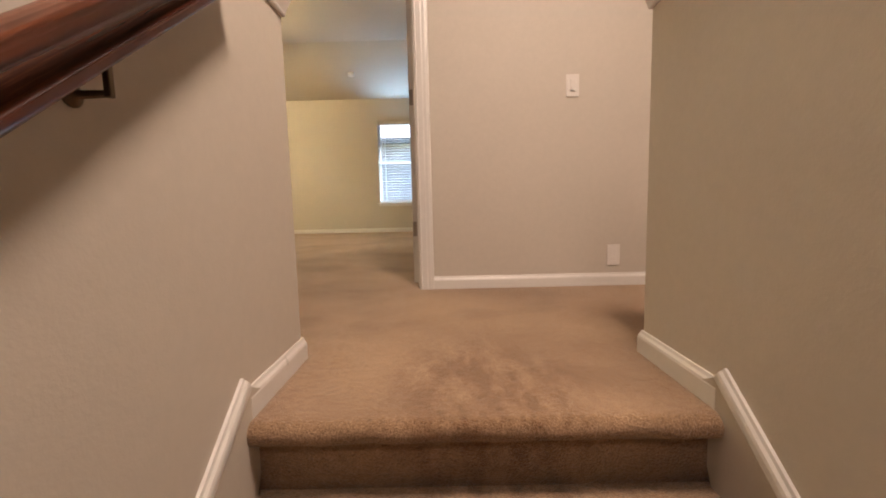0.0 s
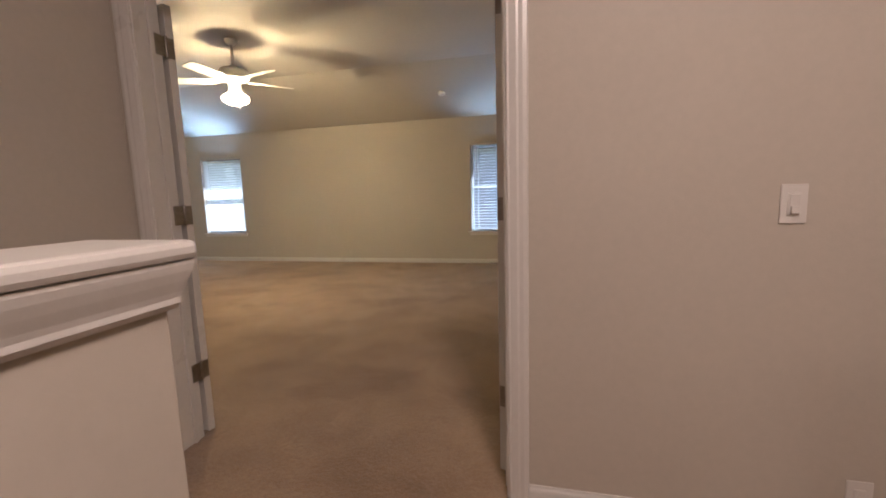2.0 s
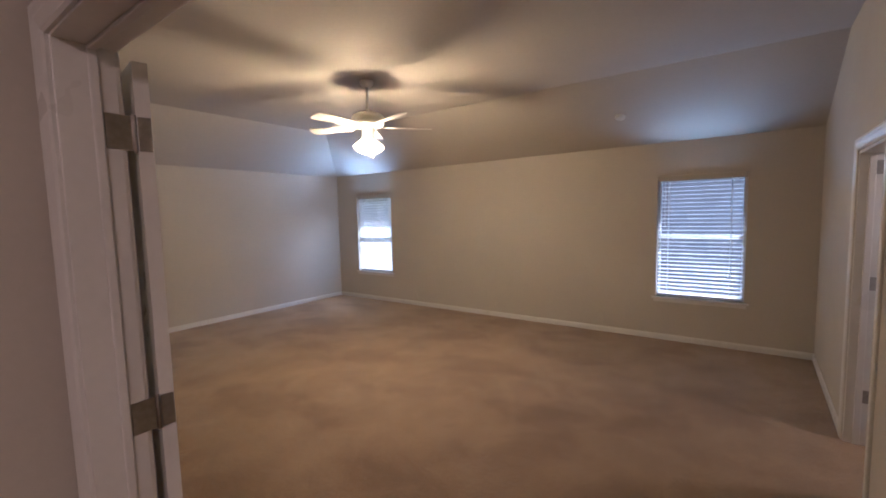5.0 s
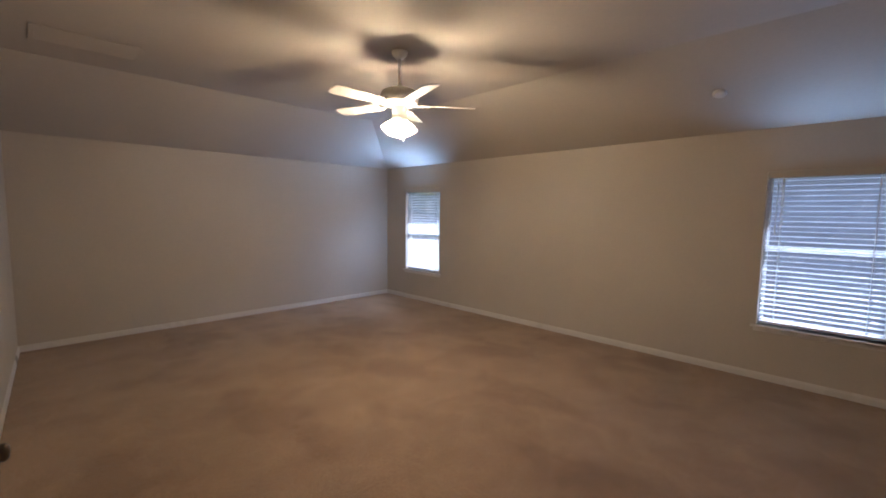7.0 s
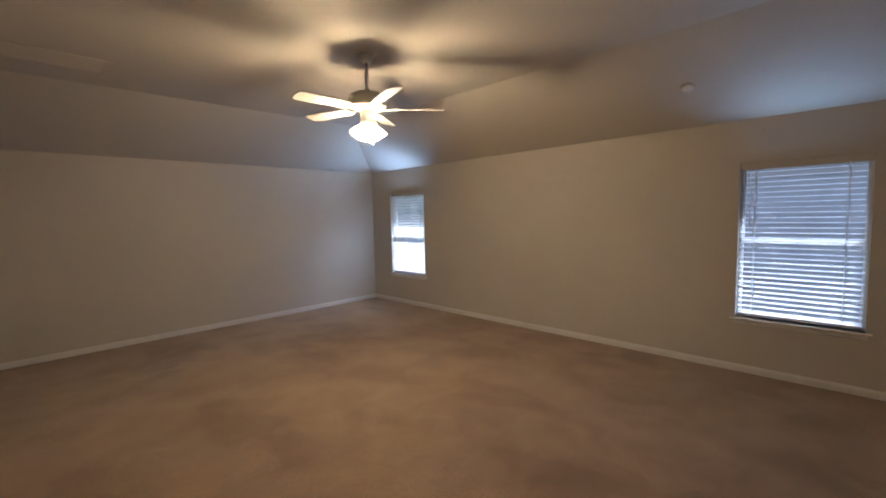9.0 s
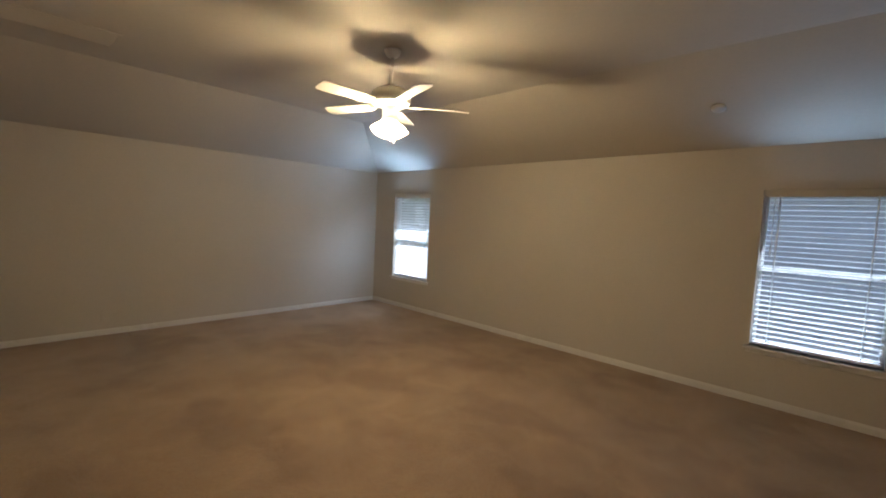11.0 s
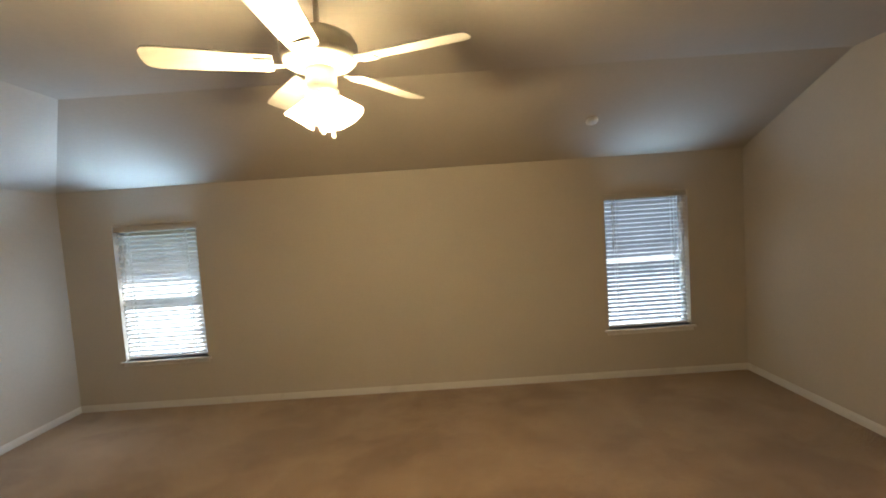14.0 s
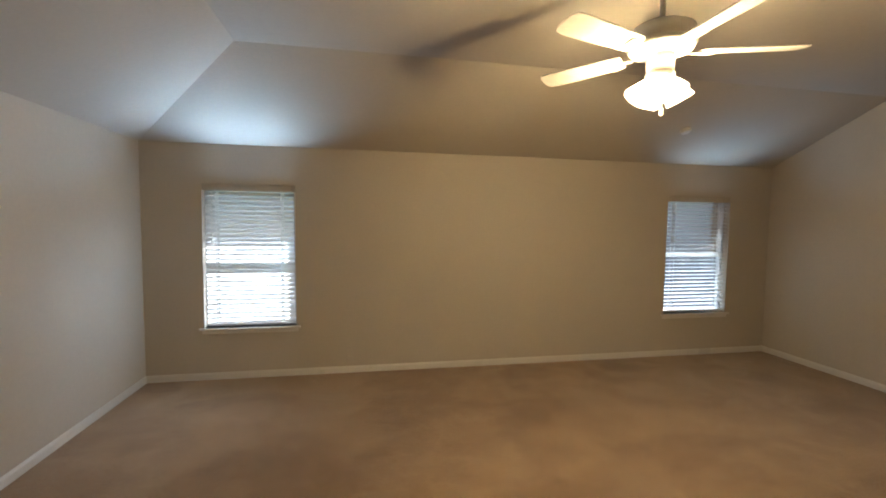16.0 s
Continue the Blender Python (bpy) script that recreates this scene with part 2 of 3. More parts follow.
def sweep(profile, a, b, side, up=(0, 0, 1), cut_a=0.0, cut_b=0.0):
    """A straight moulding from a to b; profile points are (out, up); side is the way out. cut: how far an end runs on per metre of out, for mitres."""
    bm = bmesh.new()
    a, b, side, up = Vector(a), Vector(b), Vector(side).normalized(), Vector(up).normalized()
    way = (b - a).normalized()
    ends = []
    for p, k in ((a, -cut_a), (b, cut_b)):
        ends.append([bm.verts.new(p + side * o + up * h + way * k * o) for o, h in profile])
    n = len(profile)
    for i in range(n):
        bm.faces.new((ends[0][i], ends[0][(i + 1) % n], ends[1][(i + 1) % n], ends[1][i]))
    bm.faces.new(ends[0])
    bm.faces.new(list(reversed(ends[1])))
    return bm


def lathe(profile, steps=32, centre=(0, 0, 0)):
    """A turned solid about the z axis; profile points are (radius, z)."""
    bm = bmesh.new()
    rings = []
    for r, z in profile:
        if r < 1e-5:
            rings.append([bm.verts.new((centre[0], centre[1], centre[2] + z))])
        else:
            rings.append([bm.verts.new((centre[0] + r * math.cos(2 * math.pi * i / steps), centre[1] + r * math.sin(2 * math.pi * i / steps), centre[2] + z)) for i in range(steps)])
    for p, q in zip(rings, rings[1:]):
        for i in range(steps):
            j = (i + 1) % steps
            if len(p) == 1 and len(q) > 1:
                bm.faces.new((p[0], q[i], q[j]))
            elif len(q) == 1 and len(p) > 1:
                bm.faces.new((p[i], p[j], q[0]))
            elif len(p) > 1:
                bm.faces.new((p[i], p[j], q[j], q[i]))
    return bm


def thing(name, at, label, category, group="", kind=""):
    ob = new(name)
    ob.empty_display_size = 0.05
    ob.location = at
    return tagged(ob, label, category, group, kind)


def structure(name, bm, mat, label, category, smooth=False):
    return tagged(part(name, bm, mat, smooth=smooth), label, category, kind="structure")


# ---- the plan ----
XL, XR, YN, YF = -6.85, 0.60, 2.345, 7.685     # bedroom
YH = 2.22                                       # hall face of the door wall
ZW, ZC, RUN = 2.44, 2.985, 1.25                # wall height, flat ceiling, depth of the slopes
XHL, XHR, YB = -1.50, 3.20, -3.4                # loft hall
ZH = 2.75
SL, SR = -0.172, 0.92                           # faces of the stair walls
YE = 1.138                                      # ends of the stair walls
YS = 0.738                                      # top nosing
DL, DR, DT = -1.390, 0.141, 2.078               # double door opening
W_L, W_R = (-6.29, -5.38), (-0.922, -0.017)   # windows
WZ0, WZ1 = 0.545, 2.035
BY0, BY1, BT = 5.025, 5.795, 1.99                 # side door opening

RISE, GO = 0.19, 0.25

# floors
structure("floor", boxes((XL - 0.2, XR + 2.2, YH, YF + 0.15, -0.3, 0.0)), CARPET, "worn tan cut-pile carpet with vacuum marks", "floor")
for nm, x0, x1, y0, y1 in (("floor_hall", XHL, XHR, YS + GO + 0.06, YH), ("floor_hall_west", XHL, SL - 0.12, YB, YS + GO + 0.06), ("floor_hall_east", SR + 0.12, XHR, YB, YS + GO + 0.06)):
    structure(nm, boxes((x0, x1, y0, y1, -0.3, 0.0)), CARPET, "worn tan carpet on the landing", "floor")
structure("floor_lower", boxes((SL - 0.12, SR + 0.12, YB, 1.3, -3.0, -2.73)), CARPET, "tan carpet below the stairs", "floor")

# bedroom walls
def wall_run(x0, x1, y0, y1, z1, holes, along):
    """Blocks of a wall round its openings; holes: (from, to, bottom, top) along the wall."""
    rows, at = [], (x0 if along == "x" else y0)
    end = x1 if along == "x" else y1
    def blk(a, b, za, zb):
        if b - a > 1e-4 and zb - za > 1e-4:
            rows.append((a, b, y0, y1, za, zb) if along == "x" else (x0, x1, a, b, za, zb))
    for a, b, za, zb in holes:
        blk(at, a, 0, z1)
        blk(a, b, 0, za)
        blk(a, b, zb, z1)
        at = b
    blk(at, end, 0, z1)
    return boxes(*rows)


structure("wall_north", wall_run(XL - 0.2, XR + 2.2, YF, YF + 0.15, ZW, [(*W_L, WZ0, WZ1), (*W_R, WZ0, WZ1)], "x"), WALL, "greige painted wall with two window openings", "wall")
structure("wall_west", boxes((XL - 0.2, XL, YH, YF, 0, ZW)), WALL, "plain greige painted wall", "wall")
structure("wall_east", wall_run(XR, XR + 0.12, YN, YF, ZC + 0.12, [(BY0, BY1, 0, BT)], "y"), WALL, "greige painted wall with a side doorway", "wall")
structure("wall_south", wall_run(XL, XHR + 0.15, YH, YN, ZC + 0.12, [(DL - 0.02, DR + 0.02, 0, DT + 0.02)], "x"), WALL, "greige painted wall with a double doorway", "wall")

# the run of the door wall beyond the doors is a degree and a half out of square
SLANT = 0.035
XS = -2.20


def slant_y(x):
    return YN + SLANT * (XS - x)


bm = bmesh.new()
ring = [(XS, YN + 0.0005), (XL, YN + 0.0005), (XL, slant_y(XL))]
lo, hi = [[bm.verts.new((x, y, z)) for x, y in ring] for z in (0.0, ZC + 0.12)]
bm.faces.new(lo)
bm.faces.new(list(reversed(hi)))
for i in range(3):
    j = (i + 1) % 3
    bm.faces.new((lo[i], lo[j], hi[j], hi[i]))
structure("wall_south_west", bm, WALL, "plain greige wall beside the double doors", "wall")

# bedroom ceiling: flat middle, slopes over the two outer walls
def tray():
    bm = bmesh.new()
    out = 0.22
    k = (ZC - ZW) / RUN
    def V(x, y, z):
        return bm.verts.new((x, y, z))
    xr, yn = XR + 0.12, YH
    low = [V(XL - out, YF + out, ZW - k * out), V(xr, YF + out, ZW - k * out), V(xr, YF - RUN, ZC), V(XL + RUN, YF - RUN, ZC), V(XL + RUN, yn, ZC), V(XL - out, yn, ZW - k * out), V(xr, yn, ZC)]
    bm.faces.new((low[0], low[1], low[2], low[3]))
    bm.faces.new((low[0], low[3], low[4], low[5]))
    bm.faces.new((low[3], low[2], low[6], low[4]))
    r = bmesh.ops.extrude_face_region(bm, geom=list(bm.faces))
    bmesh.ops.translate(bm, verts=[g for g in r["geom"] if isinstance(g, bmesh.types.BMVert)], vec=(0, 0, 0.2))
    return bm


structure("ceiling", tray(), CEIL, "greige tray ceiling sloping over the outer walls", "ceiling")

# loft hall walls and ceiling
structure("wall_hall_west", boxes((XHL - 0.12, XHL, YB, YH, -0.3, ZH)), WALL, "plain greige hall wall", "wall")
structure("wall_hall_east", boxes((XHR, XHR + 0.15, YB, YH, -0.3, ZH)), WALL, "plain greige hall wall", "wall")
structure("wall_hall_south", boxes((XHL, XHR, YB - 0.12, YB, -2.9, ZH)), WALL, "plain greige hall wall", "wall")
structure("ceiling_hall", boxes((XHL - 0.12, XHR + 0.15, YB - 0.12, YH, ZH, ZH + 0.12)), CEIL, "plain greige hall ceiling", "ceiling")

# side bathroom behind the east doorway
structure("wall_bath", boxes((XR + 0.12, XR + 2.2, 4.3, 4.42, 0, 2.45), (XR + 2.08, XR + 2.2, 4.42, YF, 0, 2.45)), WALL, "plain greige bathroom wall", "wall")
structure("ceiling_bath", boxes((XR + 0.12, XR + 2.2, 4.3, YF, 2.45, 2.55)), CEIL, "plain bathroom ceiling", "ceiling")

structure("wall_stair_end", boxes((SL - 0.12, SR + 0.12, YE + 0.001, YE + 0.12, -2.73, -0.3)), WALL, "plain wall closing the space under the landing", "wall")

# stair walls with level painted caps
CAPS = {"wall_stair_west": 1.132, "wall_stair_east": 1.126}
for nm, x0, x1 in (("wall_stair_west", SL - 0.12, SL), ("wall_stair_east", SR, SR + 0.12)):
    structure(nm, boxes((x0, x1, YB, YE, -2.9, CAPS[nm] - 0.025), bev=0.004), WALL, "greige half wall beside the stairs", "half wall")


def half_wall_cap(x0, x1, z):
    ob = thing("half_wall_cap", ((x0 + x1) / 2, YE, z), "white painted cap moulding on the half wall", "trim", kind="structure")
    o = 0.028
    w = (x1 - x0) / 2
    top = boxes((-w - o, w + o, YB - YE, o, -0.024, 0.0), bev=0.008)
    part("cap_board", top, TRIM, ob)
    prof = [(0, -0.084), (0.006, -0.084), (0.010, -0.077), (0.010, -0.070), (0.012, -0.063), (0.017, -0.050), (0.021, -0.038), (0.023, -0.029), (0.023, -0.024), (0, -0.024)]
    part("bed_moulding", sweep(prof, (w, YB - YE, 0), (w, 0, 0), (1, 0, 0), cut_b=1), TRIM, ob)
    part("bed_moulding", sweep(prof, (-w, YB - YE, 0), (-w, 0, 0), (-1, 0, 0), cut_b=1), TRIM, ob)
    part("bed_moulding", sweep(prof, (-w, 0, 0), (w, 0, 0), (0, 1, 0), cut_a=1, cut_b=1), TRIM, ob)
    return ob


half_wall_cap(SL - 0.12, SL, CAPS["wall_stair_west"])
half_wall_cap(SR, SR + 0.12, CAPS["wall_stair_east"])

# stairs
stairs = thing("staircase", (SL, YS, 0), "straight flight of stairs covered in worn tan carpet", "stairs", kind="structure")


def carpet_step():
    """One carpeted tread with a rounded nosing and the riser under it."""
    bm = bmesh.new()
    pts = [(GO + 0.06, 0.0), (GO + 0.055, 0.0), (0.07, 0.0), (0.02, 0.0)]
    for i in range(1, 8):
        a = math.pi / 2 + math.pi * i / 8
        pts.append((0.02 + 0.030 * math.cos(a), -0.030 + 0.030 * math.sin(a)))
    pts += [(0.022, -0.060), (0.036, -0.063), (0.044, -0.080), (0.044, -RISE - 0.02), (GO + 0.06, -RISE - 0.02)]
    n = 44
    width = SR - SL
    rings = []
    for i in range(n + 1):
        x = width * i / n
        ring = []
        for j, (y, z) in enumerate(pts):
            w = 0.004 * noise.noise((x * 9, y * 30, z * 30)) + 0.0025 * noise.noise((x * 31, y * 60, 7 + z * 60)) if 3 < j < len(pts) - 2 else 0
            ring.append(bm.verts.new((x, y + w, z + w * 0.6)))
        rings.append(ring)
    m = len(pts)
    for a, b in zip(rings, rings[1:]):
        for j in range(m):
            bm.faces.new((a[j], a[(j + 1) % m], b[(j + 1) % m], b[j]))
    bm.faces.new(rings[0])
    bm.faces.new(list(reversed(rings[-1])))
    return bm


first = part("step", carpet_step(), CARPET, stairs, smooth=True)
first.location = (0, 0, 0)
for i in range(1, 14):
    s = new("step", first.data)
    s.parent = stairs
    s.location = (0, -GO * i, -RISE * i)


def skirt(x, side):
    """Sloping skirt board with a moulded top edge, meeting the landing's baseboard."""
    ob = thing("stair_skirt", (x, YS, 0), "white skirt board with a moulded edge along the stairs", "trim", kind="structure")
    k = RISE / GO
    length = 13 * GO
    TOP = 0.076
    bm = bmesh.new()
    pts = [(0.10, -0.02), (0.10, 0.04), (0.03, TOP), (-length, TOP - k * (length + 0.03)), (-length, -0.25 - k * length), (0.0, -0.25)]
    faces = [[bm.verts.new((dx * side, y, z)) for y, z in pts] for dx in (0.0, 0.012)]
    bm.faces.new(faces[0])
    bm.faces.new(list(reversed(faces[1])))
    for i in range(len(pts)):
        j = (i + 1) % len(pts)
        bm.faces.new((faces[0][i], faces[0][j], faces[1][j], faces[1][i]))
    part("skirt_board", bm, WALL, ob)
    prof = [(0, -0.004), (0.013, -0.004), (0.016, 0.004), (0.016, 0.016), (0.014, 0.024), (0.009, 0.03), (0.007, 0.038), (0, 0.038)]
    up = Vector((0, -RISE, GO)).normalized()
    part("edge_moulding", sweep(prof, (0, 0.03, TOP), (0, -length, TOP - k * (length + 0.03)), (side, 0, 0), up), TRIM, ob)
    return ob


skirt(SL, 1)
skirt(SR, -1)

# baseboards
BASE = [(0, 0), (0.013, 0), (0.013, 0.048), (0.011, 0.056), (0.007, 0.063), (0.005, 0.072), (0, 0.072)]


def baseboard(a, b, side, ca=0.0, cb=0.0, label="white painted baseboard"):
    return structure("baseboard", sweep(BASE, (*a, 0.0), (*b, 0.0), (*side, 0), cut_a=ca, cut_b=cb), TRIM, label, "baseboard")


baseboard((XL, YF), (XR, YF), (0, -1), -1, -1)
baseboard((XL, slant_y(XL)), (XL, YF), (1, 0), -1, -1)
EAST_BASE = [baseboard((XR, BY1 + 0.084), (XR, YF), (-1, 0), 0, -1), baseboard((XR, YN), (XR, BY0 - 0.084), (-1, 0), -1, 0)]
baseboard((XL, slant_y(XL)), (XS, YN), (SLANT, 1), -1, 0)
baseboard((XS, YN), (DL - 0.084, YN), (0, 1), 0, 0)
baseboard((DR + 0.084, YN), (XR, YN), (0, 1), 0, -1)
baseboard((DR + 0.084, YH), (XHR, YH), (0, -1), 0, -1)
baseboard((XHL, YB), (XHL, YH), (1, 0), 0, -1)
baseboard((SL, YS + 0.025), (SL, YE), (1, 0), 0, 1)
baseboard((SR, YS + 0.025), (SR, YE), (-1, 0), 0, 1)
baseboard((SL - 0.12, YE), (SL, YE), (0, 1), 1, 1)
baseboard((SR, YE), (SR + 0.12, YE), (0, 1), 1, 1)
baseboard((SL - 0.12, YB), (SL - 0.12, YE), (-1, 0), 0, 1)
baseboard((SR + 0.12, YB), (SR + 0.12, YE), (1, 0), 0, 1)

# handrail on the west stair wall
rail = thing("handrail", (SL, 0.750, 0.993), "dark cherry varnished wooden handrail on wall brackets", "handrail")
k = RISE / GO
HALF = [(0.0235, -0.034), (0.0255, -0.031), (0.0258, -0.024), (0.0245, -0.020), (0.0215, -0.0175), (0.0215, -0.0145), (0.0235, -0.009), (0.0260, -0.001), (0.0285, 0.009), (0.0298, 0.018), (0.0292, 0.026), (0.0268, 0.033), (0.0225, 0.039), (0.0165, 0.0432), (0.0085, 0.0458)]
HALF = [(o, h * 0.86 if h > 0 else h) for o, h in HALF]
RP = HALF + [(0.0, 0.0402)] + [(-o, h) for o, h in reversed(HALF)]
RX = 0.050
slope_len = 3.3
bm = sweep(RP, (RX, 0.004, 0.003), (RX, -slope_len, -k * slope_len), (1, 0, 0), Vector((0, -RISE, GO)))
bmesh.ops.bevel(bm, geom=[e for e in bm.edges if all(v.co.y > -0.1 for v in e.verts)], offset=0.0012, segments=2, affect="EDGES")
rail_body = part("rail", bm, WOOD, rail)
for p in rail_body.data.polygons:
    p.use_smooth = len(p.vertices) == 4 and p.area > 0.01
for y in (-0.36, -1.3, -2.3):
    z = k * y - 0.045
    br = part("bracket", lathe([(0, 0), (0.016, 0), (0.016, 0.003), (0.012, 0.007), (0.0055, 0.010), (0.0045, 0.05), (0, 0.05)], 20), BRASS, rail, "dark bronze wall bracket", True)
    br.matrix_basis = pose(0, y, z - 0.040, 0, 90, 0)
    bm = bmesh.new()
    add_box(bm, RX - 0.0045, RX + 0.0045, y - 0.005, y + 0.005, z - 0.045, z - 0.004, 0.002)
    saddle = boxes((RX - 0.012, RX + 0.012, -0.035, 0.035, -0.004, 0.0), bev=0.0015)
    bmesh.ops.transform(saddle, matrix=pose(0, y, z + 0.0025, math.degrees(math.atan2(RISE, GO)), 0, 0), verts=saddle.verts)
    part("saddle_plate", saddle, BRASS, rail, "dark bronze saddle plate")
    part("bracket_arm", bm, BRASS, rail, "dark bronze bracket arm")

# ---- double door ----
CAS = [(0, 0), (0.078, 0), (0.078, 0.010), (0.074, 0.016), (0.060, 0.018), (0.046, 0.015), (0.038, 0.0165), (0.014, 0.011), (0.008, 0.013), (0, 0.008)]


def casing(ob, x0, x1, z1, y, out):
    """Mitred casing round an opening in the plane y; out: +1 or -1."""
    for a, b, s, c in (((x0, 0, 0), (x0, 0, z1), (-1, 0, 0), 1), ((x1, 0, 0), (x1, 0, z1), (1, 0, 0), 1)):
        part("casing", sweep(CAS, (a[0], y, 0), (b[0], y, z1), s, (0, out, 0), cut_b=1), TRIM, ob)
    part("casing", sweep(CAS, (x0, y, z1), (x1, y, z1), (0, 0, 1), (0, out, 0), cut_a=1, cut_b=1), TRIM, ob)


entry = thing("door_frame", (0, 0, 0), "white painted double door frame with moulded casing", "door frame", kind="structure")
casing(entry, DL - 0.006, DR + 0.006, DT + 0.006, YH, -1)
casing(entry, DL - 0.006, DR + 0.006, DT + 0.006, YN, 1)
part("jamb", boxes((DL - 0.02, DL, YH, YN, 0, DT + 0.02), bev=0.002), TRIM, entry)
part("jamb", boxes((DR, DR + 0.02, YH, YN, 0, DT + 0.02), bev=0.002), TRIM, entry)
part("head_jamb", boxes((DL, DR, YH, YN, DT, DT + 0.02), bev=0.002), TRIM, entry)
part("stop", boxes((DL, DL + 0.011, YH + 0.065, YN - 0.04, 0, DT), bev=0.003), TRIM, entry)
part("stop", boxes((DR - 0.011, DR, YH + 0.065, YN - 0.04, 0, DT), bev=0.003), TRIM, entry)
part("head_stop", boxes((DL + 0.011, DR - 0.011, YH + 0.065, YN - 0.04, DT - 0.011, DT), bev=0.003), TRIM, entry)
part("catch_plate", boxes((-0.63, -0.585, YN - 0.030, YN - 0.008, DT - 0.004, DT + 0.001), bev=0.001), BRASS, entry, "dark bronze ball-catch plate")

HINGES = (0.342, 1.116, 1.877)


def door_leaf(width, height, swing):
    """A six-panel leaf hinged at its origin; it runs along +x, and its face towards -y carries the knob too. swing: +1 or -1, the side of the pin."""
    ob = new("door_leaf")
    t = 0.035
    y0, y1 = (0.006, 0.006 + t) if swing > 0 else (-0.006 - t, -0.006)
    stile, mid = 0.11, 0.09
    zs = [(0.21, 0.80), (0.95, 1.56), (1.66, 1.90)]
    cols = [(stile, (width - mid) / 2), ((width + mid) / 2, width - stile)]
    rows = [(0.003, stile, y0, y1, 0.012, height), (width - stile, width, y0, y1, 0.012, height), ((width - mid) / 2, (width + mid) / 2, y0, y1, 0.012, height)]
    edges = [0.012] + [v for z in zs for v in z] + [height]
    for a, b in zip(edges[0::2], edges[1::2]):
        for c, d in cols:
            rows.append((c, d, y0, y1, a, b))
    part("door_frame_members", boxes(*rows), TRIM, ob)
    for za, zb in zs:
        for c, d in cols:
            bm = boxes((c, d, y0 + 0.010, y1 - 0.010, za, zb))
            add_box(bm, c + 0.022, d - 0.022, y0 + 0.004, y1 - 0.004, za + 0.022, zb - 0.022, 0.005, 2)
            part("panel", bm, TRIM, ob)
    ym = (y0 + y1) / 2
    for s in (-1, 1):
        kn = part("knob", lathe([(0, 0), (0.031, 0), (0.031, 0.005), (0.024, 0.009), (0.011, 0.012), (0.010, 0.030), (0.020, 0.036), (0.027, 0.046), (0.027, 0.056), (0.020, 0.064), (0, 0.067)], 24), BRASS, ob, "dark bronze door knob", True)
        kn.matrix_basis = pose(width - 0.06, ym + s * t / 2, 0.88, -90 * s, 0, 0)
    part("latch_plate", boxes((width - 0.001, width + 0.0015, ym - 0.012, ym + 0.012, 0.85, 0.907), bev=0.0007), NICKEL, ob, "satin nickel latch plate")
    for z in HINGES:
        h = part("hinge_plate", boxes((0.000, 0.0028, y0 + 0.002, y1 - 0.002, z - 0.045, z + 0.045), bev=0.001), NICKEL, ob, "satin nickel hinge plate")
        part("hinge_pin", lathe([(0, -0.052), (0.004, -0.051), (0.0062, -0.047), (0.0062, 0.047), (0.004, 0.051), (0, 0.052)], 14, (0.0, 0.0, z)), NICKEL, h, smooth=True)
        for dz in (-0.03, 0.0, 0.03):
            part("screw", boxes((-0.0006, 0.0006, ym - 0.004, ym + 0.004, z + dz - 0.004, z + dz + 0.004), bev=0.001), NICKEL, h)
    return ob


LEAF_W = (DR - DL) / 2 - 0.006
west_leaf = door_leaf(LEAF_W, DT - 0.012, -1)
west_leaf.matrix_basis = pose(DL + 0.003, YN + 0.026, 0, 0, 0, 172)
tagged(west_leaf, "white panelled door leaf folded back against the wall", "door", kind="structure")
west_leaf.name = "door_1"
east_leaf = door_leaf(LEAF_W, DT - 0.012, 1)
east_leaf.matrix_basis = pose(DR - 0.003, YN + 0.014, 0, 0, 0, 74)
tagged(east_leaf, "white panelled door leaf standing open into the bedroom", "door", kind="structure")
east_leaf.name = "door_2"
for x, s in ((DL, 1), (DR, -1)):
    for z in HINGES:
        part("hinge_leaf", boxes((min(x, x + 0.0025 * s), max(x, x + 0.0025 * s), YN - 0.036, YN + (0.024 if s > 0 else 0.012), z - 0.045, z + 0.045), bev=0.001), NICKEL, entry, "satin nickel hinge plate")

# ---- side door ----
side = thing("door_frame", (0, 0, 0), "white painted side door frame with moulded casing", "door frame", kind="structure")


def casing_east(ob):
    for y, s in ((BY0 - 0.006, -1), (BY1 + 0.006, 1)):
        part("casing", sweep(CAS, (XR, y, 0), (XR, y, BT + 0.006), (0, s, 0), (-1, 0, 0), cut_b=1), TRIM, ob)
    part("casing", sweep(CAS, (XR, BY0 - 0.006, BT + 0.006), (XR, BY1 + 0.006, BT + 0.006), (0, 0, 1), (-1, 0, 0), cut_a=1, cut_b=1), TRIM, ob)


casing_east(side)
part("jamb", boxes((XR, XR + 0.12, BY0, BY0 + 0.018, 0, BT), bev=0.002), TRIM, side)
part("jamb", boxes((XR, XR + 0.12, BY1 - 0.018, BY1, 0, BT), bev=0.002), TRIM, side)
part("head_jamb", boxes((XR, XR + 0.12, BY0 + 0.018, BY1 - 0.018, BT - 0.018, BT), bev=0.002), TRIM, side)
part("stop", boxes((XR + 0.045, XR + 0.08, BY1 - 0.029, BY1 - 0.018, 0, BT - 0.018), bev=0.003), TRIM, side)
for z in HINGES:
    part("hinge_leaf", boxes((XR + 0.082, XR + 0.135, BY1 - 0.0205, BY1 - 0.018, z - 0.045, z + 0.045), bev=0.001), NICKEL, side, "satin nickel hinge plate")
bath_leaf = door_leaf(BY1 - BY0 - 0.042, BT - 0.03, 1)
bath_leaf.matrix_basis = pose(XR + 0.142, BY1 - 0.022, 0, 0, 0, 8)
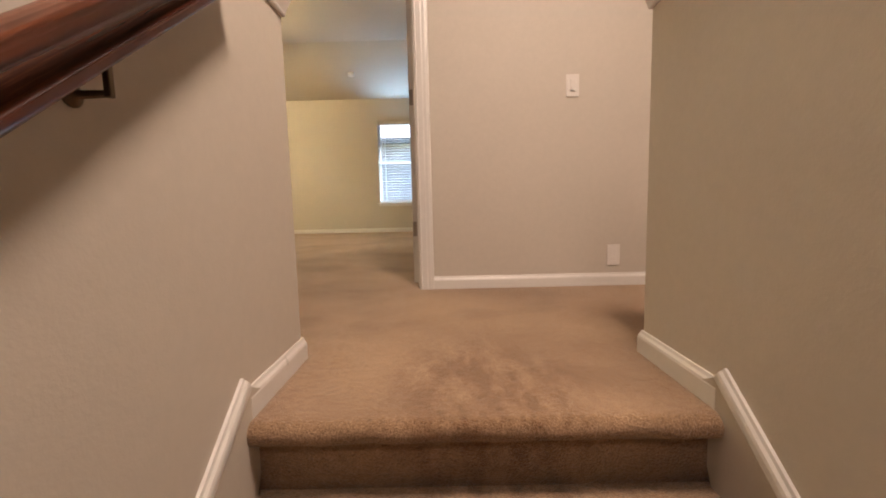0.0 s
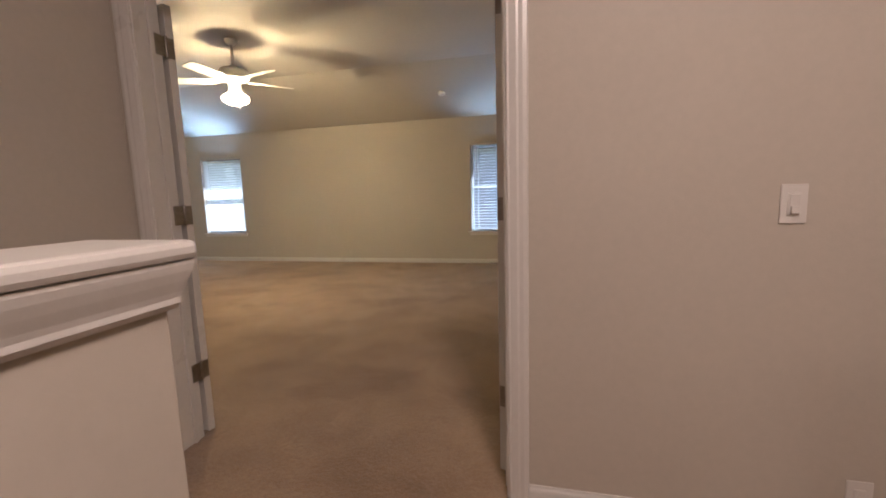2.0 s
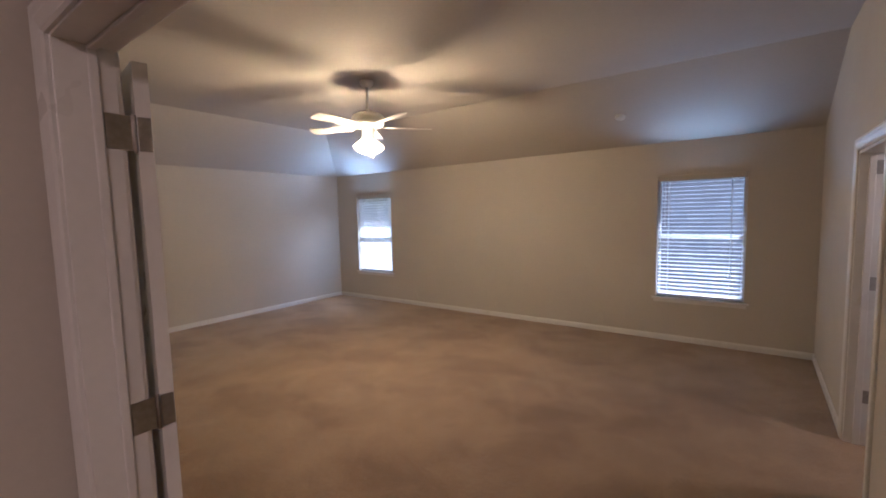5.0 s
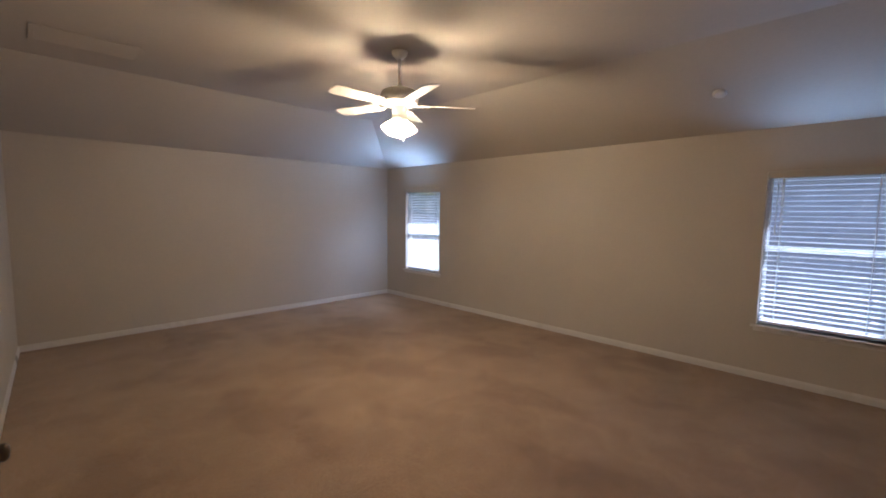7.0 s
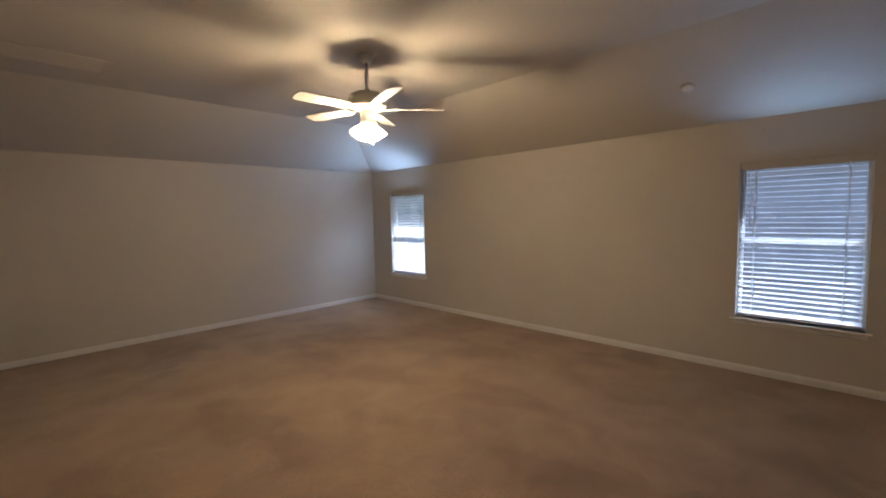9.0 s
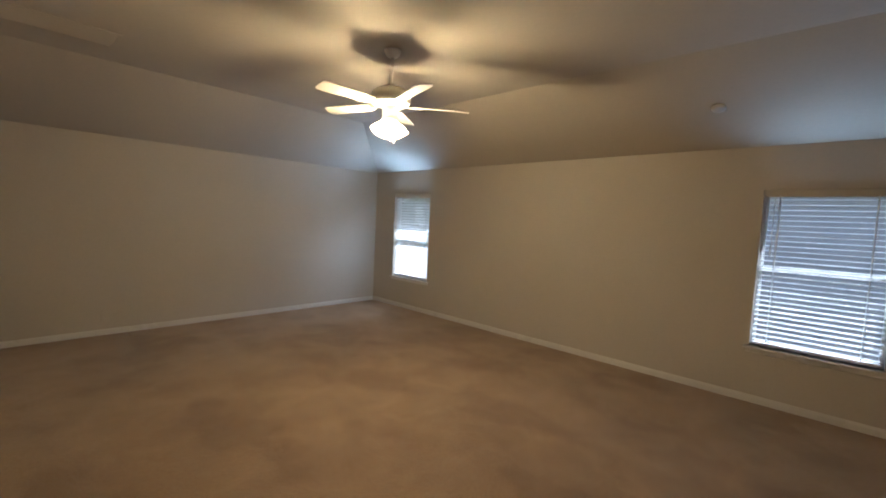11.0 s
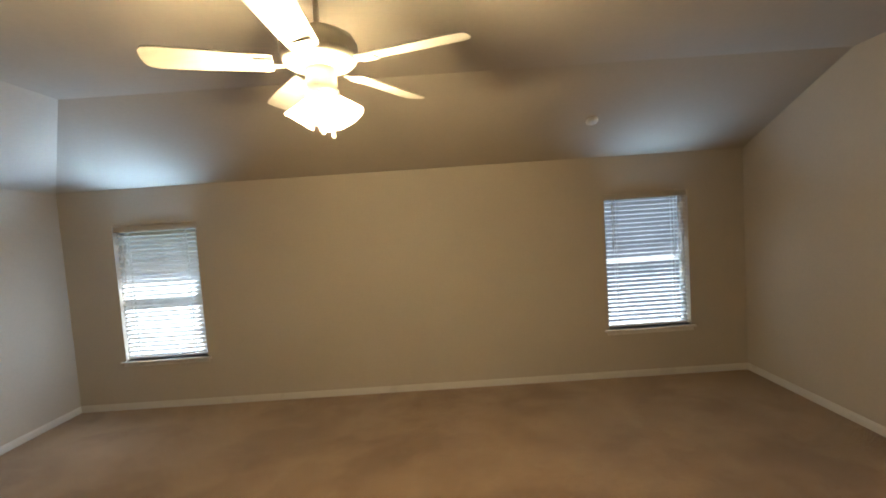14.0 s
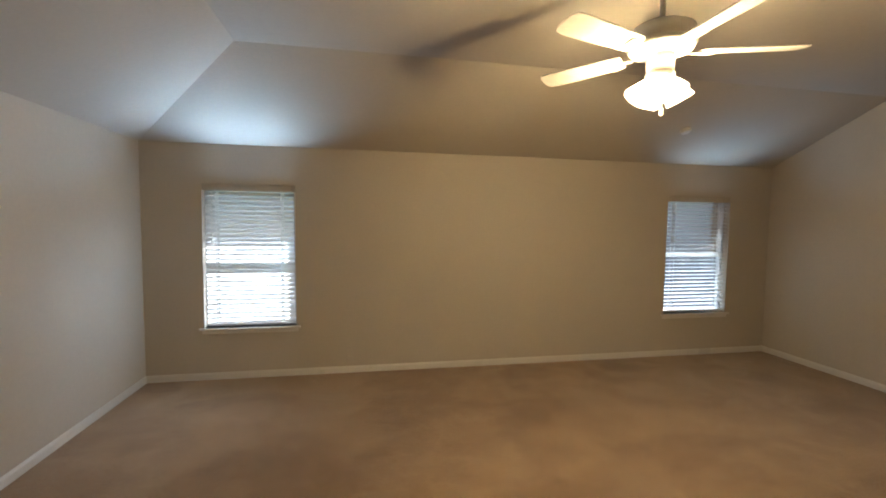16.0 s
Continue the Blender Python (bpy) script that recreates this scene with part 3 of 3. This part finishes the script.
tagged(bath_leaf, "white panelled side door standing open into the bathroom", "door", kind="structure")
bath_leaf.name = "door_3"


# the east wall stands a degree out of square
SKEW = pose(XR, YF, 0, 0, 0, -1.6) @ pose(-XR, -YF, 0)
for ob in [o for o in scene.objects if o.parent is None]:
    if ob.name == "wall_east" or ob is side or ob is bath_leaf or ob in EAST_BASE:
        ob.matrix_basis = SKEW @ ob.matrix_basis


# ---- windows ----
def window(x0, x1, n):
    ob = thing("window_%d" % n, ((x0 + x1) / 2, YF, WZ0), "white vinyl single-hung window in a plain drywall recess", "window", kind="structure")
    w = (x1 - x0) / 2
    h = WZ1 - WZ0
    ya, yb = 0.085, 0.145
    f = 0.026
    part("window_frame", boxes((-w, -w + f, ya, yb, 0, h), (w - f, w, ya, yb, 0, h), (-w + f, w - f, ya, yb, 0, f), (-w + f, w - f, ya, yb, h - f, h), bev=0.003), VINYL, ob)
    part("meeting_rail", boxes((-w + f, w - f, ya + 0.005, yb - 0.01, h / 2 - 0.008, h / 2 + 0.008), bev=0.003), VINYL, ob)
    s = 0.010
    for za, zb, y in ((f, h / 2 - 0.008, ya + 0.01), (h / 2 + 0.008, h - f, ya + 0.03)):
        part("sash", boxes((-w + f, -w + f + s, y, y + 0.02, za, zb), (w - f - s, w - f, y, y + 0.02, za, zb), (-w + f + s, w - f - s, y, y + 0.02, za, za + s), (-w + f + s, w - f - s, y, y + 0.02, zb - s, zb), bev=0.002), VINYL, ob)
        g = part("pane", sheet(-w + f + s, w - f - s, y + 0.010, za + s, zb - s), GLASS, ob)
        g.visible_shadow = False
    sill = boxes((-w - 0.045, w + 0.045, -0.035, 0.0, -0.022, 0.0), bev=0.006)
    add_box(sill, -w, w, 0.0, ya, -0.02, 0.0)
    part("window_sill", sill, TRIM, ob, "white painted wooden sill")
    part("apron", boxes((-w - 0.02, w + 0.02, -0.012, 0.0, -0.062, -0.022), bev=0.003), TRIM, ob)
    return ob


window(*W_L, 1)
window(*W_R, 2)


def blind(x0, x1, tilt, gaps, label):
    """A two-inch faux-wood blind: valance, slats, ladder tapes, bottom rail, wand and cords."""
    ob = thing("window_blind", ((x0 + x1 + gaps[0] - gaps[1]) / 2, YF + 0.042, WZ1), label, "blind", "blinds of the bedroom windows")
    w = (x1 - x0 - sum(gaps)) / 2
    ml, mr = gaps[0] - 0.003, gaps[1] - 0.003
    part("headrail", boxes((-w, w, -0.022, 0.028, -0.045, -0.002), bev=0.002), VINYL, ob)
    val = boxes((-w - ml, w + mr, -0.034, -0.024, -0.066, -0.001), bev=0.003)
    part("valance", val, VALANCE, ob, "cream valance board")
    n = 29
    top, bottom = -0.092, -(WZ1 - WZ0) + 0.034
    rng = random.Random(int(abs(x0) * 100))
    d, cord, slot = 0.031, 0.318, 0.012
    prof = [(-d, -0.0010), (-d * 0.5, 0.0012), (d * 0.42, 0.0014), (d, -0.0010)]
    bm = bmesh.new()
    cuts = [-w, -cord - slot, -cord + slot, cord - slot, cord + slot, w]
    grid = [[[bm.verts.new((x, y, z + h)) for y, z in prof] for x in cuts] for h in (0.0014, -0.0014)]

    def there(i, j):
        return 0 <= i < 5 and 0 <= j < 3 and not (i in (1, 3) and j == 1)

    for i in range(5):
        for j in range(3):
            if not there(i, j):
                continue
            up, lo = [[g[i][j], g[i + 1][j], g[i + 1][j + 1], g[i][j + 1]] for g in grid]
            bm.faces.new(up)
            bm.faces.new(list(reversed(lo)))
            for k, (u, v) in enumerate(((i, j - 1), (i + 1, j), (i, j + 1), (i - 1, j))):
                if not there(u, v):
                    bm.faces.new((up[k], lo[k], lo[(k + 1) % 4], up[(k + 1) % 4]))
    one = part("slat", bm, SLAT, ob)
    for i in range(n):
        s = one if i == 0 else new("slat", one.data)
        s.parent = ob
        z = top + (bottom + 0.03 - top) * i / (n - 1)
        s.matrix_basis = pose(rng.uniform(-0.0015, 0.0015), 0, z, tilt + rng.uniform(-2.0, 2.0), rng.uniform(-0.12, 0.12), 0)
    part("bottom_rail", boxes((-w, w, -0.031, 0.031, bottom - 0.012, bottom + 0.006), bev=0.004), SLAT, ob)
    for x in (-cord - 0.010, cord - 0.010):
        for y in (-0.0335, 0.0335):
            part("ladder_cord", boxes((x - 0.0026, x + 0.0026, y - 0.0008, y + 0.0008, bottom, -0.05)), SLAT, ob)
        part("lift_cord", boxes((x + 0.012, x + 0.0135, -0.0008, 0.0008, bottom, -0.05)), SLAT, ob)
    part("tilt_wand", lathe([(0, -0.62), (0.005, -0.618), (0.005, -0.52), (0.0035, -0.50), (0.0035, -0.07), (0, -0.068)], 8, (-w + 0.07, -0.034, 0)), PLASTIC, ob)
    return ob


blind(*W_L, TILT_L, (0.02, 0.02), "white faux-wood blind lowered over the sunlit window, slats open")
blind(*W_R, TILT_R, (0.016, 0.02), "white faux-wood blind fully lowered with its slats open")


# ---- ceiling fan ----
FX, FY = -3.172, 4.995
fan = thing("ceiling_fan", (FX, FY, ZC), "white five-blade ceiling fan with a lit four-shade lamp kit", "ceiling fan")
part("canopy", lathe([(0, 0), (0.068, 0), (0.068, -0.012), (0.060, -0.035), (0.038, -0.056), (0.020, -0.062), (0, -0.062)], 32), FANBODY, fan, smooth=True)
part("downrod", lathe([(0, -0.06), (0.0125, -0.06), (0.0125, -0.31), (0, -0.31)], 16), FANBODY, fan, smooth=True)
part("coupling", lathe([(0, -0.27), (0.018, -0.272), (0.024, -0.29), (0.026, -0.31), (0, -0.312)], 20), FANBODY, fan, smooth=True)
part("motor_housing", lathe([(0, -0.305), (0.06, -0.307), (0.115, -0.316), (0.150, -0.335), (0.165, -0.365), (0.165, -0.395), (0.156, -0.402), (0.156, -0.410), (0.163, -0.416), (0.150, -0.438), (0.10, -0.458), (0, -0.460)], 40), FANBODY, fan, "white enamelled motor housing", True)
part("switch_housing", lathe([(0, -0.455), (0.062, -0.456), (0.066, -0.47), (0.066, -0.53), (0.058, -0.545), (0.070, -0.552), (0.070, -0.572), (0.05, -0.592), (0, -0.598)], 32), FANBODY, fan, smooth=True)


def fan_blade():
    bm = bmesh.new()
    outline = [(0.19, -0.05), (0.21, -0.058), (0.42, -0.068), (0.60, -0.072), (0.645, -0.066), (0.662, -0.045), (0.667, 0.0), (0.662, 0.045), (0.645, 0.066), (0.60, 0.072), (0.42, 0.068), (0.21, 0.058), (0.19, 0.05)]
    lo = [bm.verts.new((x, y, -0.003)) for x, y in outline]
    hi = [bm.verts.new((x, y, 0.003)) for x, y in outline]
    bm.faces.new(hi)
    bm.faces.new(list(reversed(lo)))
    for i in range(len(outline)):
        j = (i + 1) % len(outline)
        bm.faces.new((lo[i], lo[j], hi[j], hi[i]))
    bmesh.ops.transform(bm, matrix=Matrix.Rotation(radians(12), 4, "X"), verts=bm.verts)
    return bm


def blade_iron():
    bm = boxes((0.14, 0.20, -0.012, 0.012, -0.012, -0.006), bev=0.002)
    add_box(bm, 0.19, 0.265, -0.04, 0.04, -0.010, -0.005, 0.002)
    bmesh.ops.transform(bm, matrix=Matrix.Rotation(radians(8), 4, "X"), verts=bm.verts)
    return bm


blade0, iron0 = None, None
for i in range(5):
    m = pose(0, 0, -0.445, 0, 0, 54 + 72 * i)
    if i == 0:
        blade0, iron0 = part("blade", fan_blade(), BLADE, fan, "pale cream fan blade"), part("blade_iron", blade_iron(), FANBODY, fan)
        b_, i_ = blade0, iron0
    else:
        b_, i_ = new("blade", blade0.data), new("blade_iron", iron0.data)
        b_.parent = i_.parent = fan
        b_["label"] = "pale cream fan blade"
    b_.matrix_basis = m
    i_.matrix_basis = m

SH = [(0.020, 0.0), (0.028, -0.004), (0.034, -0.02), (0.047, -0.045), (0.062, -0.075), (0.073, -0.100), (0.077, -0.112), (0.074, -0.112), (0.058, -0.073), (0.043, -0.044), (0.030, -0.02), (0.016, -0.006)]
for i in range(4):
    holder = part("lamp_arm", lathe([(0, 0.02), (0.012, 0.018), (0.012, -0.01), (0.022, -0.016), (0.024, -0.034), (0, -0.036)], 18), FANBODY, fan, smooth=True)
    holder.matrix_basis = pose(0, 0, -0.568, 0, 0, 85 + 90 * i) @ pose(0.046, 0, 0, 0, -33, 0)
    sh = lathe([(r, z) for r, z in SH], 28)
    for v in sh.verts:
        a = math.atan2(v.co.y, v.co.x)
        f_ = 1 + 0.035 * math.cos(8 * a) * min(1, -v.co.z / 0.09)
        v.co.x *= f_
        v.co.y *= f_
    shade = part("shade", sh, SHADE, holder, "glowing frosted tulip glass shade", True)
    shade.location = (0, 0, -0.03)
    shade.scale = (0.88, 0.88, 0.88)
    bulb = part("bulb", lathe([(0, -0.02), (0.013, -0.022), (0.016, -0.034), (0.023, -0.052), (0.021, -0.068), (0, -0.078)], 18), BULB, holder, smooth=True)
    bulb.location = (0, 0, -0.012)
for dx, ln in ((0.030, 0.125), (-0.015, 0.105)):
    ch = part("pull_chain", lathe([(0, -0.585), (0.0015, -0.585), (0.0015, -0.585 - ln), (0.007, -0.590 - ln), (0.009, -0.625 - ln), (0, -0.632 - ln)], 8, (dx, 0.02, 0)), FANBODY, fan)

# ---- fittings ----
def plate(name, at, turn, kind, label, mat=None):
    mat = mat or PLASTIC
    ob = thing(name, at, label, "switch" if kind == "switch" else "outlet", "" if kind == "switch" else "wall outlets")
    ob.matrix_basis = pose(*at, 0, 0, turn)
    part("cover_plate", boxes((-0.036, 0.036, -0.006, 0.0, -0.060, 0.060), bev=0.003), mat, ob)
    if kind == "switch":
        part("rocker_frame", boxes((-0.018, 0.018, -0.0085, -0.004, -0.035, 0.035), bev=0.0015), mat, ob)
        bm = boxes((-0.0145, 0.0145, -0.012, -0.006, -0.031, 0.031), bev=0.002)
        bmesh.ops.transform(bm, matrix=Matrix.Rotation(radians(5), 4, "X"), verts=bm.verts)
        part("rocker", bm, mat, ob)
        part("toggle", boxes((-0.011, 0.011, -0.019, -0.010, -0.030, -0.006), bev=0.003), mat, ob)
    elif kind == "outlet":
        for z in (-0.0195, 0.0195):
            f_ = part("receptacle", boxes((-0.017, 0.017, -0.0085, -0.005, z - 0.014, z + 0.014), bev=0.003), mat, ob)
            for x in (-0.006, 0.006):
                part("slot", boxes((x - 0.0012, x + 0.0012, -0.0092, -0.008, z - 0.004, z + 0.006)), mat, f_)
            part("slot", boxes((-0.002, 0.002, -0.0092, -0.008, z - 0.010, z - 0.006)), mat, f_)
    sc = (0.0,) if kind == "outlet" else (-0.047, 0.047)
    for z in sc:
        s_ = part("screw", lathe([(0, 0), (0.003, 0), (0.0025, 0.0012), (0, 0.0014)], 10), mat, ob)
        s_.matrix_basis = pose(0, -0.006, z, 90, 0, 0)
    return ob


plate("light_switch", (1.014, YH, 1.119), 0, "switch", "white rocker light switch on the hall wall")
plate("wall_outlet", (1.256, YH, 0.175), 0, "outlet", "pale wall outlet above the hall baseboard")
for x, z in ((-4.82, 0.185), (-3.20, 0.175), (-1.60, 0.175)):
    plate("wall_outlet", (x, YF, z), 0, "outlet", "greige painted-over wall outlet above the bedroom baseboard", WALL)
plate("wall_outlet", (XL, 3.59, 0.22), 90, "outlet", "greige painted-over wall outlet on the end wall", WALL)

# smoke alarm on the slope
al = math.atan2(ZC - ZW, RUN)
alarm = thing("smoke_alarm", (-1.234, 7.085, ZW + (YF - 7.085) * (ZC - ZW) / RUN), "round white smoke alarm on the sloping ceiling", "smoke alarm")
alarm.matrix_basis = pose(*alarm.location, 180 - math.degrees(al), 0, 0)
part("base", lathe([(0, 0), (0.056, 0), (0.056, 0.010), (0, 0.011)], 32), PLASTIC, alarm, smooth=True)
part("cover", lathe([(0, 0.010), (0.052, 0.011), (0.050, 0.018), (0.042, 0.024), (0.02, 0.026), (0, 0.026)], 32), PLASTIC, alarm, smooth=True)

# return-air grille in the flat ceiling
grille = thing("ceiling_vent", (-4.93, 3.10, ZC), "greige painted louvred return-air grille in the ceiling", "vent")
part("frame", boxes((-0.20, 0.20, -0.36, -0.33, -0.006, 0.0), (-0.20, 0.20, 0.33, 0.36, -0.006, 0.0), (-0.20, -0.17, -0.33, 0.33, -0.006, 0.0), (0.17, 0.20, -0.33, 0.33, -0.006, 0.0), bev=0.002), CEIL, grille)
# no duct behind: a near-black sheet paints the shade between the louvres
part("backing", boxes((-0.17, 0.17, -0.33, 0.33, -0.002, -0.0005)), DARK, grille, "near-black sheet standing in for the shaded duct")
bm = boxes((-0.012, 0.012, -0.33, 0.33, -0.0006, 0.0006))
louvre = part("louvre", bm, CEIL, grille)
for i in range(20):
    l_ = louvre if i == 0 else new("louvre", louvre.data)
    l_.parent = grille
    l_.matrix_basis = pose(-0.16 + 0.32 * i / 19, 0, -0.0045, 0, -12, 0)


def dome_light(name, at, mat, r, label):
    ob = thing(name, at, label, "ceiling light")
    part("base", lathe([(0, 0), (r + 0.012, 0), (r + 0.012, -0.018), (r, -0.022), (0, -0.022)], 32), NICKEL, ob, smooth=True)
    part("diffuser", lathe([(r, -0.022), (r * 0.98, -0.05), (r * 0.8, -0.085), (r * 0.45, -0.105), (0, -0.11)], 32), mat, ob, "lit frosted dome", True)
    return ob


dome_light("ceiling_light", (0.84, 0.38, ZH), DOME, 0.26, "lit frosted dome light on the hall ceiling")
# added lamp out of view, evens out the light on the stair walls
dome_light("ceiling_light", (0.37, -2.1, ZH), DOME_FILL, 0.16, "unseen dome light added above the lower stairs to fill the stair walls")
dome_light("ceiling_light", (XR + 1.0, 5.5, 2.45), BATHDOME, 0.15, "lit frosted dome light on the bathroom ceiling")

# ground below the upstairs windows and the house behind
structure("ground", boxes((-600, 600, -600, 600, -3.4, -3.2)), LAWN, "dry grass lawn far below the windows", "lawn")


def siding_material(name, dark, light):
    m, nt, b = material(name)
    v = coords(nt)
    nt.links.new(ramp(nt, noise_node(nt, v, 1.2, 5), [(0.3, dark), (0.7, light)]), b.inputs["Base Color"])
    b.inputs["Roughness"].default_value = 0.7
    return m


def shingle_material():
    m, nt, b = material("asphalt_shingle")
    v = coords(nt)
    nt.links.new(ramp(nt, noise_node(nt, v, 9, 5), [(0.3, (0.06, 0.055, 0.055)), (0.7, (0.14, 0.12, 0.115))]), b.inputs["Base Color"])
    b.inputs["Roughness"].default_value = 0.9
    return m


SIDING = siding_material("grey_lap_siding", (0.25, 0.21, 0.215), (0.31, 0.26, 0.265))
CREAM = siding_material("cream_lap_siding", (0.44, 0.42, 0.39), (0.52, 0.50, 0.46))
SHINGLE = shingle_material()


def neighbour(x, half, siding, label):
    """A two-storey gabled house with lap siding on the side that faces the windows."""
    ob = thing("house", (x, 15.5, -3.2), label, "house", "neighbouring houses")
    part("wall", boxes((-half, half, 0, 8, 0, 6.0)), siding, ob)
    bm = bmesh.new()
    ridge = [[bm.verts.new((e, y, z)) for y, z in ((-0.5, 5.9), (-0.5, 6.1), (4, 8.6), (8.5, 6.1), (8.5, 5.9), (4, 8.3))] for e in (-half - 0.4, half + 0.4)]
    for j in range(6):
        bm.faces.new((ridge[0][j], ridge[0][(j + 1) % 6], ridge[1][(j + 1) % 6], ridge[1][j]))
    bm.faces.new(ridge[0])
    bm.faces.new(list(reversed(ridge[1])))
    part("roof", bm, SHINGLE, ob, "dark asphalt shingle roof")
    for i in range(26):
        part("siding_board", boxes((-half, half, -0.025, -0.001, 0.1 + 0.225 * i, 0.1 + 0.225 * i + 0.21)), siding, ob)
    return ob


neighbour(4.7, 8.5, SIDING, "grey two-storey neighbouring house, lap siding in shade")
# made-up house: its pale siding lightens the gaps of the left blind
neighbour(-15.5, 10.5, CREAM, "cream two-storey house added to brighten the left window, lap siding in shade")

# eave over the windows
structure("eave", boxes((XL - 0.6, XR + 2.6, YF + 0.152, YF + 0.575, 2.47, 2.62)), VINYL, "white boxed eave above the bedroom windows", "eave")
